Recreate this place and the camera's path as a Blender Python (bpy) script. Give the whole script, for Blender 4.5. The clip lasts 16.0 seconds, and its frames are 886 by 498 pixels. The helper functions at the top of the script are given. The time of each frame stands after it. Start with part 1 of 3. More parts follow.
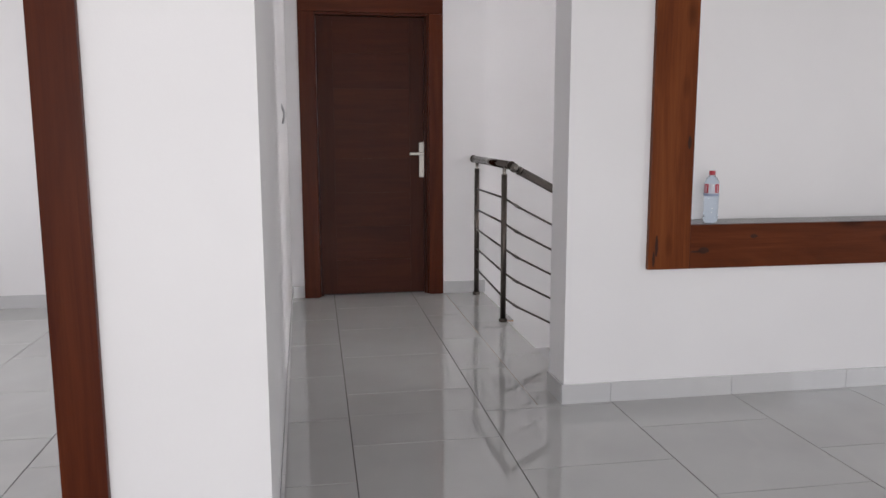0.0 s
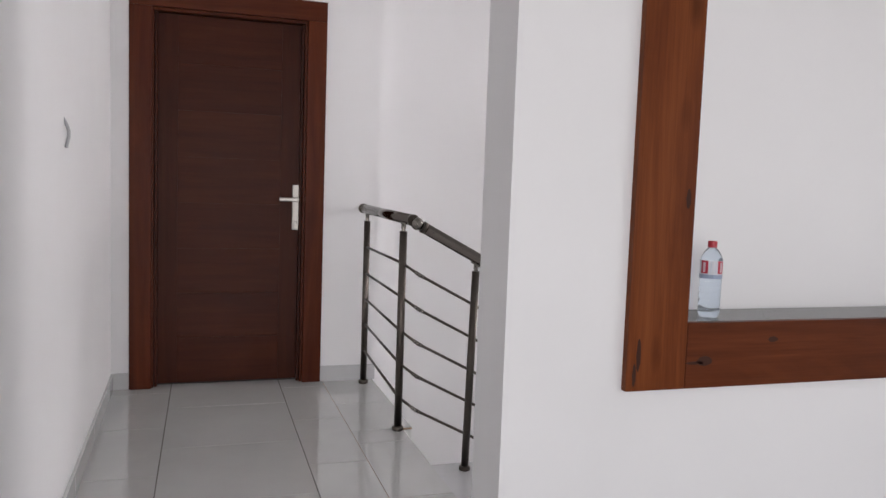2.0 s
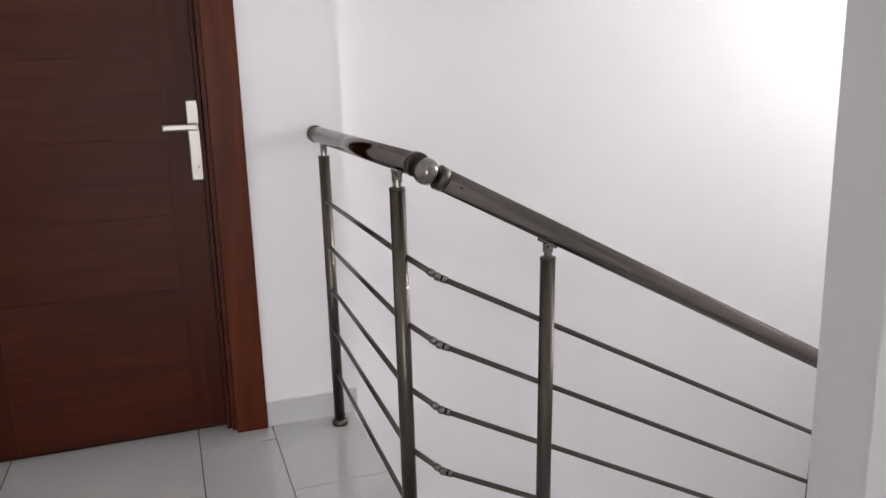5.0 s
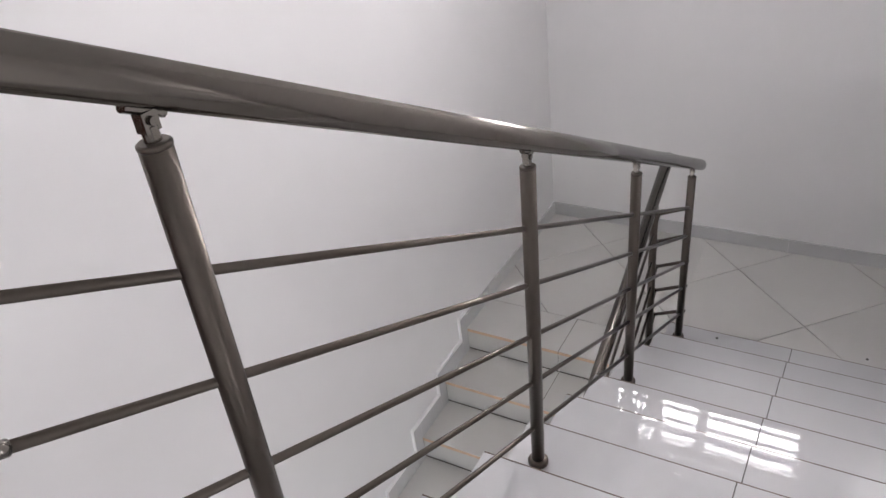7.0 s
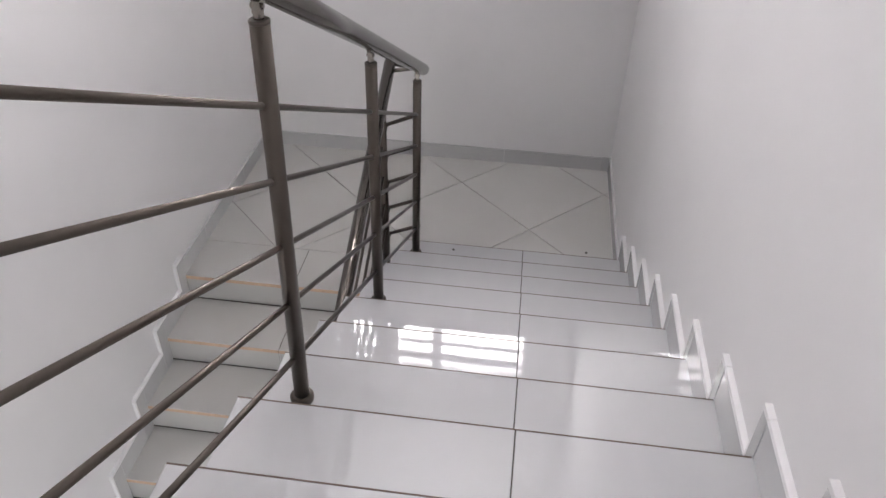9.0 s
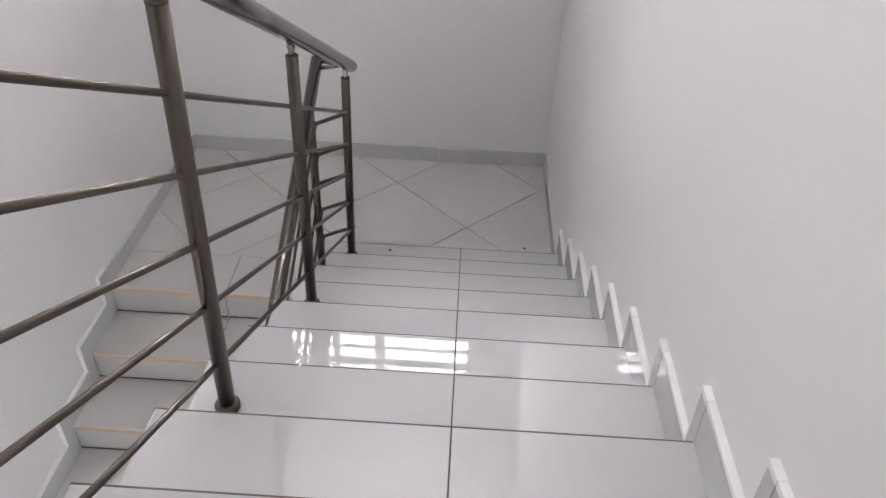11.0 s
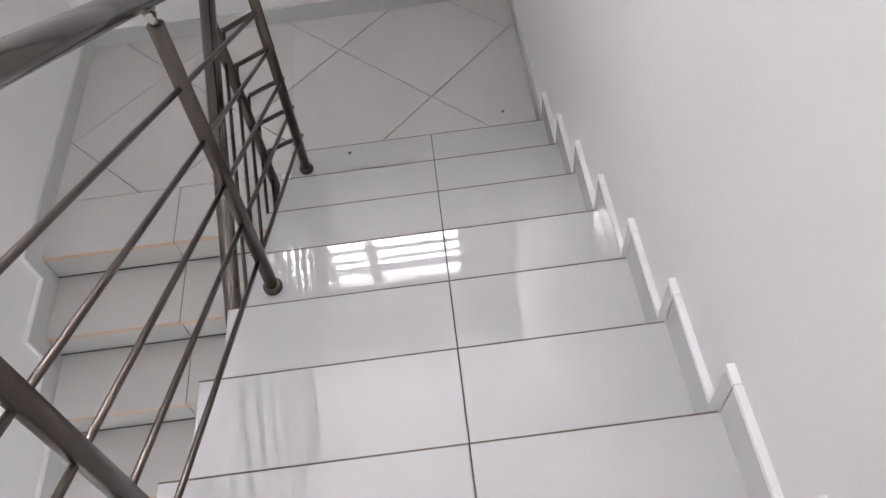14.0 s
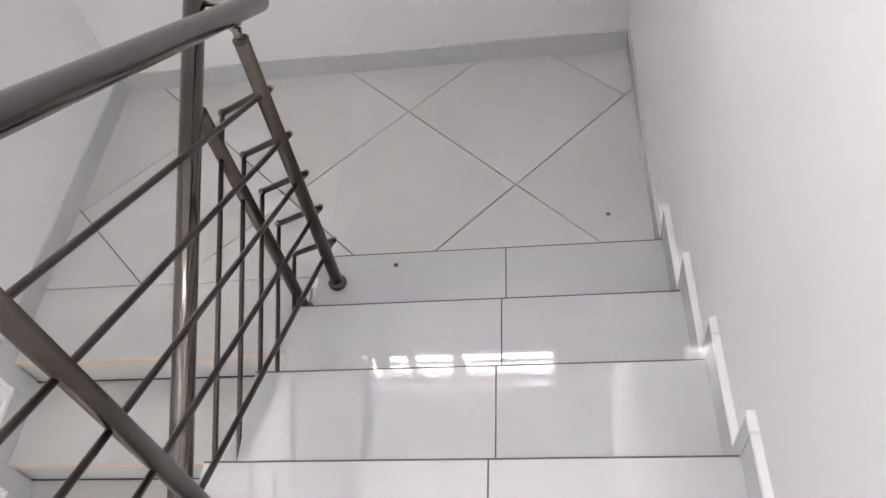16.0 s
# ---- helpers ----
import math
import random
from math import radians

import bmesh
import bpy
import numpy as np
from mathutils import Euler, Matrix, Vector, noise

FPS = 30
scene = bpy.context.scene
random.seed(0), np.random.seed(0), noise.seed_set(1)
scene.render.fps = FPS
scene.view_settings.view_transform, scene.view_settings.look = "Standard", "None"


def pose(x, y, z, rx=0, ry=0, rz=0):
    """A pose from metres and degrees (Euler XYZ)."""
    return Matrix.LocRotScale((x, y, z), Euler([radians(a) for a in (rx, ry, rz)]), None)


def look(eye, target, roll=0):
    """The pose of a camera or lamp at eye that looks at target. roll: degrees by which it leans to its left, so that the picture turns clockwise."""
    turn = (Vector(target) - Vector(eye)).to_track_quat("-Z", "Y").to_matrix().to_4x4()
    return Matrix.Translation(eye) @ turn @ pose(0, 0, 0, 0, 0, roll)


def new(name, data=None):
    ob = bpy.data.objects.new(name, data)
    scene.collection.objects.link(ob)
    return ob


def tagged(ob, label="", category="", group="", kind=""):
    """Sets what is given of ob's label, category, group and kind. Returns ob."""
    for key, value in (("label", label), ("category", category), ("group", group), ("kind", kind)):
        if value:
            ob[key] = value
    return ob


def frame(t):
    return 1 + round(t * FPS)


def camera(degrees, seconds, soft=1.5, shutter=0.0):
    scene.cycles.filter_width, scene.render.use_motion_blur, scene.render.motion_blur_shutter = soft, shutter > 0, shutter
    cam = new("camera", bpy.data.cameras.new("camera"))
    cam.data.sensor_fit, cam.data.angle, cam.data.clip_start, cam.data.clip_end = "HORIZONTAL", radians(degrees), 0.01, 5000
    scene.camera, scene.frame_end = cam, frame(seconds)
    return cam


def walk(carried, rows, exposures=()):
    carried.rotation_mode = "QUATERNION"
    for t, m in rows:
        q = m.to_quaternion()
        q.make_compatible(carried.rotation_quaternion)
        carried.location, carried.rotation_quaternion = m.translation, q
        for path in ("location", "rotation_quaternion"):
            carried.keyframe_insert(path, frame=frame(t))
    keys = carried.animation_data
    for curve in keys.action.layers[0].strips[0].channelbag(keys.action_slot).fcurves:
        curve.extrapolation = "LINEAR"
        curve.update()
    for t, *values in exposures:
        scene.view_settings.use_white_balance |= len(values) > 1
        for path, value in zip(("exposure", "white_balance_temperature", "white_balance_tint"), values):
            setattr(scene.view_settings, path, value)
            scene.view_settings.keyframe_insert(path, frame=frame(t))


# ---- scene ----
cam = camera(60.2, 16.0)
PATH = [
    (0, (0.762, 1.301, 1.21), (1.085, 3.253, 0.918), -0.1),
    (0.5, (0.861, 1.637, 1.14), (1.221, 3.589, 0.898), -2.5),
    (1, (0.827, 1.885, 1.269), (1.16, 3.833, 0.964), 2.7),
    (1.5, (0.949, 2.259, 1.202), (1.402, 4.201, 1.043), 1.9),
    (2, (1.047, 2.571, 1.197), (1.645, 4.472, 1.029), 2.0),
    (2.5, (1.172, 2.923, 1.212), (1.462, 4.895, 1.054), 1.2),
    (3, (1.192, 3.216, 1.229), (1.337, 5.169, 0.825), 1.6),
    (3.2, (1.197, 3.312, 1.207), (1.401, 5.265, 0.828), 0.5),
    (5.3, (1.514, 4.606, 1.203), (2.314, 6.377, 0.729), -4.0),
    (5.5, (1.536, 4.716, 1.208), (2.452, 6.414, 0.681), -5.9),
    (6, (1.58, 4.973, 1.19), (2.698, 6.476, 0.489), -5.8),
    (6.5, (1.713, 5.21, 1.134), (2.95, 6.485, 0.215), -9.8),
    (7, (1.834, 5.386, 1.082), (3.248, 6.302, 0.004), -7.6),
    (7.5, (1.938, 5.563, 0.977), (3.528, 6.081, -0.12), -2.6),
    (8, (1.982, 5.625, 0.811), (3.637, 5.991, -0.251), 0.0),
    (8.5, (1.99, 5.589, 0.803), (3.577, 5.829, -0.389), 0.9),
    (11, (2.038, 5.528, 0.73), (3.632, 5.573, -0.476), 2.3),
    (11.5, (2.014, 5.545, 0.89), (3.319, 5.651, -0.622), -9.9),
    (12, (2.053, 5.595, 1.039), (3.385, 5.869, -0.428), -14.6),
    (12.5, (2.235, 5.54, 1.022), (3.581, 5.763, -0.44), -12.5),
    (13, (2.413, 5.476, 0.988), (3.66, 5.673, -0.563), -11.4),
    (13.5, (2.609, 5.483, 0.802), (3.978, 5.488, -0.656), -7.4),
    (14, (2.773, 5.518, 0.768), (3.95, 5.53, -0.848), -7.9),
    (14.5, (3.013, 5.434, 0.633), (4.269, 5.64, -0.91), -14.4),
    (15, (3.205, 5.412, 0.497), (4.433, 5.519, -1.077), -15.1),
    (15.5, (3.385, 5.46, 0.455), (4.487, 5.545, -1.212), -7.6),
    (16, (3.619, 5.374, 0.368), (4.812, 5.663, -1.211), -13.8),
]
EXPOSURES = [(0.0, -0.26), (1.0, -0.24), (2.0, -0.1), (2.5, 0.08), (3.0, 0.16), (5.5, 0.22), (6.5, 0.42), (7.5, 0.42), (11.0, 0.45), (12.5, 0.42), (13.5, 0.5), (14.5, 0.65), (15.0, 0.68), (15.5, 0.55), (16.0, 1.0)]
walk(cam, [(t, look(eye, target, roll)) for t, eye, target, roll in PATH], EXPOSURES)

# ---- world and light ----
world = bpy.data.worlds.new("sky")
scene.world = world
world.use_nodes = True
sky = world.node_tree.nodes.new("ShaderNodeTexSky")
sky.sky_type, sky.sun_disc = "NISHITA", False
sky.sun_elevation, sky.sun_rotation = radians(50), radians(60)
background = world.node_tree.nodes["Background"]
background.inputs["Strength"].default_value = 0.12
world.node_tree.links.new(sky.outputs[0], background.inputs[0])


def area_light(name, place, target, wide, high, watts, colour=(1.0, 0.968, 0.985), spread=180):
    lamp = bpy.data.lights.new(name, "AREA")
    lamp.shape, lamp.size, lamp.size_y, lamp.energy, lamp.color = "RECTANGLE", wide, high, watts, colour
    lamp.spread = radians(spread)
    ob = new(name, lamp)
    ob.matrix_world = look(place, target)
    return ob


area_light("stair_window_light", (6.48, 6.1, 1.78), (5.0, 6.1, 1.78), 1.56, 0.95, 108, spread=140)
# fill for the living room, from an assumed opening out of view
area_light("living_fill_light", (0.7, -3.1, 1.3), (0.7, 0.0, 1.3), 4.2, 2.1, 205)
# extra side fill, no source known on this side
area_light("living_side_fill", (6.3, 1.0, 1.4), (4.0, 1.0, 1.4), 2.6, 1.5, 38)
# added lamp that brightens the side room; its opening is assumed
area_light("side_room_fill", (-2.9, 5.2, 1.5), (0.0, 5.2, 1.3), 1.6, 1.3, 45)
# fill added below the floor edge to lift the lower flight; no door known
area_light("hall_fill_light", (2.0, 6.1, -2.25), (4.0, 6.1, -2.0), 1.9, 1.9, 15)

# ---- materials ----


def shader(name):
    mat = bpy.data.materials.new(name)
    mat.use_nodes = True
    nt = mat.node_tree
    return mat, nt, nt.nodes["Principled BSDF"]


def node(nt, kind, **values):
    n = nt.nodes.new(kind)
    for key, value in values.items():
        n.inputs[key].default_value = value
    return n


def ramp(nt, source, stops):
    r = nt.nodes.new("ShaderNodeValToRGB")
    e = r.color_ramp.elements
    while len(e) < len(stops):
        e.new(0.5)
    for k, (at, c) in enumerate(stops):
        e[k].position, e[k].color = at, (*c, 1)
    nt.links.new(source, r.inputs[0])
    return r.outputs[0]


def coords(nt, scale=(1, 1, 1), turn=(0, 0, 0), random_shift=False):
    tex = nt.nodes.new("ShaderNodeTexCoord")
    m = nt.nodes.new("ShaderNodeMapping")
    m.inputs["Scale"].default_value, m.inputs["Rotation"].default_value = scale, turn
    if random_shift:
        info = nt.nodes.new("ShaderNodeObjectInfo")
        add = nt.nodes.new("ShaderNodeVectorMath")
        add.operation = "MULTIPLY_ADD"
        comb = nt.nodes.new("ShaderNodeCombineXYZ")
        for k in range(3):
            nt.links.new(info.outputs["Random"], comb.inputs[k])
        add.inputs[1].default_value = (37, 53, 71)
        nt.links.new(comb.outputs[0], add.inputs[0])
        nt.links.new(tex.outputs["Object"], add.inputs[2])
        nt.links.new(add.outputs[0], m.inputs[0])
    else:
        nt.links.new(tex.outputs["Object"], m.inputs[0])
    return m.outputs[0]


def bump(nt, bsdf, height, strength, distance=0.002):
    b = nt.nodes.new("ShaderNodeBump")
    b.inputs["Strength"].default_value, b.inputs["Distance"].default_value = strength, distance
    nt.links.new(height, b.inputs["Height"])
    nt.links.new(b.outputs[0], bsdf.inputs["Normal"])


def paint(name, light, dark, rough=0.55):
    """Rolled emulsion with a faint blotchy tone and orange-peel relief."""
    mat, nt, bsdf = shader(name)
    big = node(nt, "ShaderNodeTexNoise", Scale=1.3, Detail=4.0)
    nt.links.new(coords(nt), big.inputs["Vector"])
    nt.links.new(ramp(nt, big.outputs[0], [(0.35, dark), (0.65, light)]), bsdf.inputs["Base Color"])
    fine = node(nt, "ShaderNodeTexNoise", Scale=160.0, Detail=3.0)
    nt.links.new(coords(nt), fine.inputs["Vector"])
    bump(nt, bsdf, fine.outputs[0], 0.15, 0.001)
    bsdf.inputs["Roughness"].default_value = rough
    return mat


def tile_finish(name, light, dark, vein, rough, vein_amount, turn=0.5):
    """Polished porcelain with faint veins that differ from tile to tile."""
    mat, nt, bsdf = shader(name)
    cloud = node(nt, "ShaderNodeTexNoise", Scale=2.2, Detail=5.0)
    nt.links.new(coords(nt, (1, 1, 1), (0, 0, turn), True), cloud.inputs["Vector"])
    base = ramp(nt, cloud.outputs[0], [(0.3, dark), (0.7, light)])
    wave = node(nt, "ShaderNodeTexWave", Scale=0.9, Distortion=7.0, Detail=3.0)
    wave.inputs["Detail Scale"].default_value = 1.6
    nt.links.new(coords(nt, (1, 1, 1), (0, 0, turn), True), wave.inputs["Vector"])
    mask = ramp(nt, wave.outputs[1], [(0.0, (1, 1, 1)), (0.06, (0.25, 0.25, 0.25)), (0.16, (0, 0, 0))])
    mix = nt.nodes.new("ShaderNodeMix")
    mix.data_type = "RGBA"
    scale = nt.nodes.new("ShaderNodeMath")
    scale.operation = "MULTIPLY"
    scale.inputs[1].default_value = vein_amount
    nt.links.new(mask, scale.inputs[0])
    nt.links.new(scale.outputs[0], mix.inputs[0])
    nt.links.new(base, mix.inputs[6])
    mix.inputs[7].default_value = (*vein, 1)
    nt.links.new(mix.outputs[2], bsdf.inputs["Base Color"])
    smear = node(nt, "ShaderNodeTexNoise", Scale=9.0, Detail=4.0)
    nt.links.new(coords(nt), smear.inputs["Vector"])
    r = nt.nodes.new("ShaderNodeMapRange")
    r.inputs[3].default_value, r.inputs[4].default_value = rough * 0.6, rough * 1.6
    nt.links.new(smear.outputs[0], r.inputs[0])
    nt.links.new(r.outputs[0], bsdf.inputs["Roughness"])
    warp = node(nt, "ShaderNodeTexNoise", Scale=5.0, Detail=1.0)
    nt.links.new(coords(nt), warp.inputs["Vector"])
    bump(nt, bsdf, warp.outputs[0], 0.012, 0.002)
    bsdf.inputs["IOR"].default_value = 1.78
    return mat


def wood(name, colours, along, rough=0.35, rings=7.0, knots=False):
    """Stained timber; along is the grain's axis (0, 1 or 2)."""
    mat, nt, bsdf = shader(name)
    stretch = [9.0, 9.0, 9.0]
    stretch[along] = 0.7
    v = coords(nt, tuple(stretch), (0, 0, 0), True)
    grain = node(nt, "ShaderNodeTexNoise", Scale=1.4, Detail=8.0, Roughness=0.6, Distortion=0.9)
    nt.links.new(v, grain.inputs["Vector"])
    col = ramp(nt, grain.outputs[0], [(0.25, colours[0]), (0.5, colours[1]), (0.75, colours[2])])
    fine_stretch = [240.0, 240.0, 240.0]
    fine_stretch[along] = 5.0
    pores = node(nt, "ShaderNodeTexNoise", Scale=1.0, Detail=3.0)
    nt.links.new(coords(nt, tuple(fine_stretch)), pores.inputs["Vector"])
    mix = nt.nodes.new("ShaderNodeMix")
    mix.data_type, mix.blend_type = "RGBA", "MULTIPLY"
    mix.inputs[0].default_value = 0.5
    nt.links.new(col, mix.inputs[6])
    nt.links.new(ramp(nt, pores.outputs[0], [(0.3, (0.74, 0.7, 0.68)), (0.6, (1, 1, 1))]), mix.inputs[7])
    out = mix.outputs[2]
    if knots:
        vor = node(nt, "ShaderNodeTexVoronoi", Scale=1.0)
        ks = [7.0, 7.0, 7.0]
        ks[along] = 2.6
        nt.links.new(coords(nt, tuple(ks)), vor.inputs["Vector"])
        knot = ramp(nt, vor.outputs["Distance"], [(0.0, (0.18, 0.13, 0.1)), (0.13, (0.45, 0.4, 0.36)), (0.24, (1, 1, 1))])
        mk = nt.nodes.new("ShaderNodeMix")
        mk.data_type, mk.blend_type = "RGBA", "MULTIPLY"
        mk.inputs[0].default_value = 0.85
        nt.links.new(out, mk.inputs[6])
        nt.links.new(knot, mk.inputs[7])
        out = mk.outputs[2]
    nt.links.new(out, bsdf.inputs["Base Color"])
    bump(nt, bsdf, pores.outputs[0], 0.12, 0.001)
    bsdf.inputs["Specular IOR Level"].default_value = 0.1
    bsdf.inputs["Roughness"].default_value = rough
    return mat


def metal(name, colour, rough, streak):
    mat, nt, bsdf = shader(name)
    n = node(nt, "ShaderNodeTexNoise", Scale=1.0, Detail=4.0)
    nt.links.new(coords(nt, streak), n.inputs["Vector"])
    r = nt.nodes.new("ShaderNodeMapRange")
    r.inputs[3].default_value, r.inputs[4].default_value = rough * 0.92, rough * 1.1
    nt.links.new(n.outputs[0], r.inputs[0])
    nt.links.new(r.outputs[0], bsdf.inputs["Roughness"])
    lo = tuple(c * 0.95 for c in colour)
    nt.links.new(ramp(nt, n.outputs[0], [(0.3, lo), (0.7, colour)]), bsdf.inputs["Base Color"])
    bsdf.inputs["Metallic"].default_value = 1.0
    return mat


def plain(name, colour, rough=0.5, metallic=0.0):
    mat, nt, bsdf = shader(name)
    n = node(nt, "ShaderNodeTexNoise", Scale=35.0, Detail=4.0)
    nt.links.new(coords(nt), n.inputs["Vector"])
    lo = tuple(c * 0.88 for c in colour)
    nt.links.new(ramp(nt, n.outputs[0], [(0.35, lo), (0.65, colour)]), bsdf.inputs["Base Color"])
    bsdf.inputs["Roughness"].default_value, bsdf.inputs["Metallic"].default_value = rough, metallic
    return mat


def clear(name, colour, ior, rough=0.02):
    mat, nt, bsdf = shader(name)
    bsdf.inputs["Base Color"].default_value = (*colour, 1)
    bsdf.inputs["Transmission Weight"].default_value = 1.0
    bsdf.inputs["IOR"].default_value, bsdf.inputs["Roughness"].default_value = ior, rough
    return mat


WALL = paint("white_wall_paint", (0.83, 0.82, 0.825), (0.8, 0.79, 0.795))
CEILING = paint("ceiling_paint", (0.84, 0.84, 0.84), (0.81, 0.81, 0.81), 0.7)
FLOOR_TILE = tile_finish("floor_porcelain", (0.49, 0.49, 0.48), (0.44, 0.44, 0.43), (0.5, 0.49, 0.475), 0.022, 0.22)
TREAD_TILE = tile_finish("tread_porcelain", (0.52, 0.52, 0.53), (0.48, 0.48, 0.495), (0.53, 0.53, 0.54), 0.012, 0.25, 1.4)
LANDING_TILE = tile_finish("landing_porcelain", (0.57, 0.56, 0.54), (0.53, 0.52, 0.5), (0.54, 0.53, 0.51), 0.09, 0.12)
SKIRT_TILE = tile_finish("skirting_porcelain", (0.6, 0.6, 0.6), (0.55, 0.55, 0.56), (0.5, 0.5, 0.5), 0.03, 0.15)
NOSING = plain("dark_nosing_grout", (0.14, 0.1, 0.078), 0.8)
GROUT = plain("grey_brown_grout", (0.085, 0.075, 0.068), 0.9)
RAW_EDGE = plain("raw_tile_edge", (0.6, 0.42, 0.3), 0.8)
PLASTER = paint("stair_side_plaster", (0.76, 0.75, 0.74), (0.7, 0.69, 0.68), 0.7)
DOOR_H = wood("door_veneer_horizontal", ((0.031, 0.0059, 0.0028), (0.0496, 0.0102, 0.004), (0.0713, 0.0167, 0.0062)), 0, 0.38)
DOOR_V = wood("door_veneer_upright", ((0.031, 0.0059, 0.0028), (0.0465, 0.0099, 0.004), (0.062, 0.0143, 0.0056)), 2, 0.38)
TRIM_V = wood("architrave_upright", ((0.0504, 0.0094, 0.0043), (0.0792, 0.0173, 0.0065), (0.1152, 0.0288, 0.0101)), 2, 0.34)
TRIM_H = wood("architrave_level", ((0.0462, 0.0086, 0.004), (0.0726, 0.0158, 0.0059), (0.1056, 0.0264, 0.0092)), 0, 0.34)
NICHE_V = wood("niche_timber_upright", ((0.085, 0.02, 0.007), (0.15, 0.04, 0.012), (0.22, 0.066, 0.02)), 2, 0.36, knots=True)
NICHE_H = wood("niche_timber_level", ((0.063, 0.0144, 0.0054), (0.108, 0.027, 0.009), (0.153, 0.0414, 0.0144)), 0, 0.36, knots=True)
STEEL = metal("brushed_steel", (0.112, 0.096, 0.084), 0.33, (130, 130, 5))
RAIL_STEEL = metal("polished_rail_steel", (0.155, 0.138, 0.125), 0.14, (6, 130, 130))
BRIGHT = metal("bright_steel", (0.23, 0.212, 0.192), 0.22, (60, 60, 60))
NICKEL = metal("satin_nickel", (0.36, 0.34, 0.315), 0.4, (40, 40, 40))
SILL = plain("dark_grey_stone", (0.16, 0.156, 0.152), 0.25)
FRAME_WHITE = plain("white_window_frame", (0.75, 0.75, 0.75), 0.35)
BAR_WHITE = plain("painted_window_bar", (0.3, 0.3, 0.31), 0.45)
GLASS = clear("window_glass", (1, 1, 1), 1.45)
PET = clear("clear_bottle_plastic", (0.8, 0.89, 0.98), 1.2, 0.05)
RED = plain("red_plastic_cap", (0.42, 0.015, 0.03), 0.35)
LABEL_RED = plain("red_label", (0.5, 0.03, 0.06), 0.45)
LABEL_BLUE = plain("blue_grey_label", (0.32, 0.38, 0.52), 0.45)
LABEL_PALE = plain("pale_label", (0.7, 0.7, 0.75), 0.45)
DARK = plain("dark_plug", (0.09, 0.085, 0.08), 0.6)
WIRE = plain("grey_cable", (0.38, 0.38, 0.39), 0.5)

# ---- mesh helpers ----


def finish(name, bm, material, smooth=False):
    mesh = bpy.data.meshes.new(name)
    bmesh.ops.recalc_face_normals(bm, faces=bm.faces)
    bm.to_mesh(mesh)
    bm.free()
    for m in material if isinstance(material, (list, tuple)) else [material]:
        mesh.materials.append(m)
    if smooth:
        for p in mesh.polygons:
            p.use_smooth = len(p.vertices) == 4
    return mesh


def part(name, bm, material, parent=None, label="", smooth=False):
    ob = new(name, finish(name, bm, material, smooth))
    if parent is not None:
        ob.parent = parent
    if label:
        tagged(ob, label)
    return ob


def thing(name, label, category, group="", kind=""):
    return tagged(new(name), label, category, group, kind)


def box(x0, y0, z0, x1, y1, z1, bevel=0.0, bm=None):
    fresh = bm is None
    bm = bmesh.new() if fresh else bm
    made = bmesh.ops.create_cube(bm, size=1.0, matrix=Matrix.LocRotScale(
        ((x0 + x1) / 2, (y0 + y1) / 2, (z0 + z1) / 2), None, (abs(x1 - x0), abs(y1 - y0), abs(z1 - z0))))
    if bevel and fresh:
        bmesh.ops.bevel(bm, geom=bm.edges[:], offset=bevel, segments=2, affect="EDGES", profile=0.6)
    return bm


def prism(points, z0, z1, chamfer=0.0, axis="z"):
    """A flat polygon pushed from z0 to z1, with its upper rim chamfered; axis y swaps z and y. Side faces take slot 1."""
    bm = bmesh.new()
    n = len(points)
    cx, cy = sum(p[0] for p in points) / n, sum(p[1] for p in points) / n

    def ring(z, inset):
        out = []
        for px, py in points:
            d = max(math.hypot(px - cx, py - cy), 1e-6)
            k = 1 - inset * 1.4 / d
            qx, qy = cx + (px - cx) * k, cy + (py - cy) * k
            out.append(bm.verts.new((qx, qy, z) if axis == "z" else (qx, z, qy)))
        return out

    rings = [ring(z0, 0), ring(z1 - math.copysign(chamfer, z1 - z0), 0)] + ([ring(z1, chamfer)] if chamfer else [])
    for a, b in zip(rings, rings[1:]):
        for k in range(n):
            f = bm.faces.new((a[k], a[(k + 1) % n], b[(k + 1) % n], b[k]))
            f.material_index = 1 if a is rings[0] else 0
    bm.faces.new(rings[-1])
    bm.faces.new(rings[0])
    return bm


def tube(a, b, radius, segments=16, bm=None, radius_b=None, caps=True):
    bm = bmesh.new() if bm is None else bm
    a, b = Vector(a), Vector(b)
    m = Matrix.Translation((a + b) / 2) @ (b - a).to_track_quat("Z", "Y").to_matrix().to_4x4()
    bmesh.ops.create_cone(bm, cap_ends=caps, segments=segments, radius1=radius, radius2=radius if radius_b is None else radius_b,
                          depth=(b - a).length, matrix=m)
    return bm


def turned(profile, segments=24, at=(0, 0, 0), bm=None):
    """A body of revolution round z from (radius, height) pairs."""
    bm = bmesh.new() if bm is None else bm
    rings = []
    for r, z in profile:
        rings.append([bm.verts.new((at[0] + r * math.cos(2 * math.pi * k / segments), at[1] + r * math.sin(2 * math.pi * k / segments), at[2] + z))
                      for k in range(segments)])
    for a, b in zip(rings, rings[1:]):
        for k in range(segments):
            bm.faces.new((a[k], a[(k + 1) % segments], b[(k + 1) % segments], b[k]))
    bm.faces.new(rings[0])
    bm.faces.new(rings[-1])
    return bm


def ball(at, radius, bm=None):
    bm = bmesh.new() if bm is None else bm
    bmesh.ops.create_uvsphere(bm, u_segments=20, v_segments=12, radius=radius, matrix=Matrix.Translation(at))
    return bm


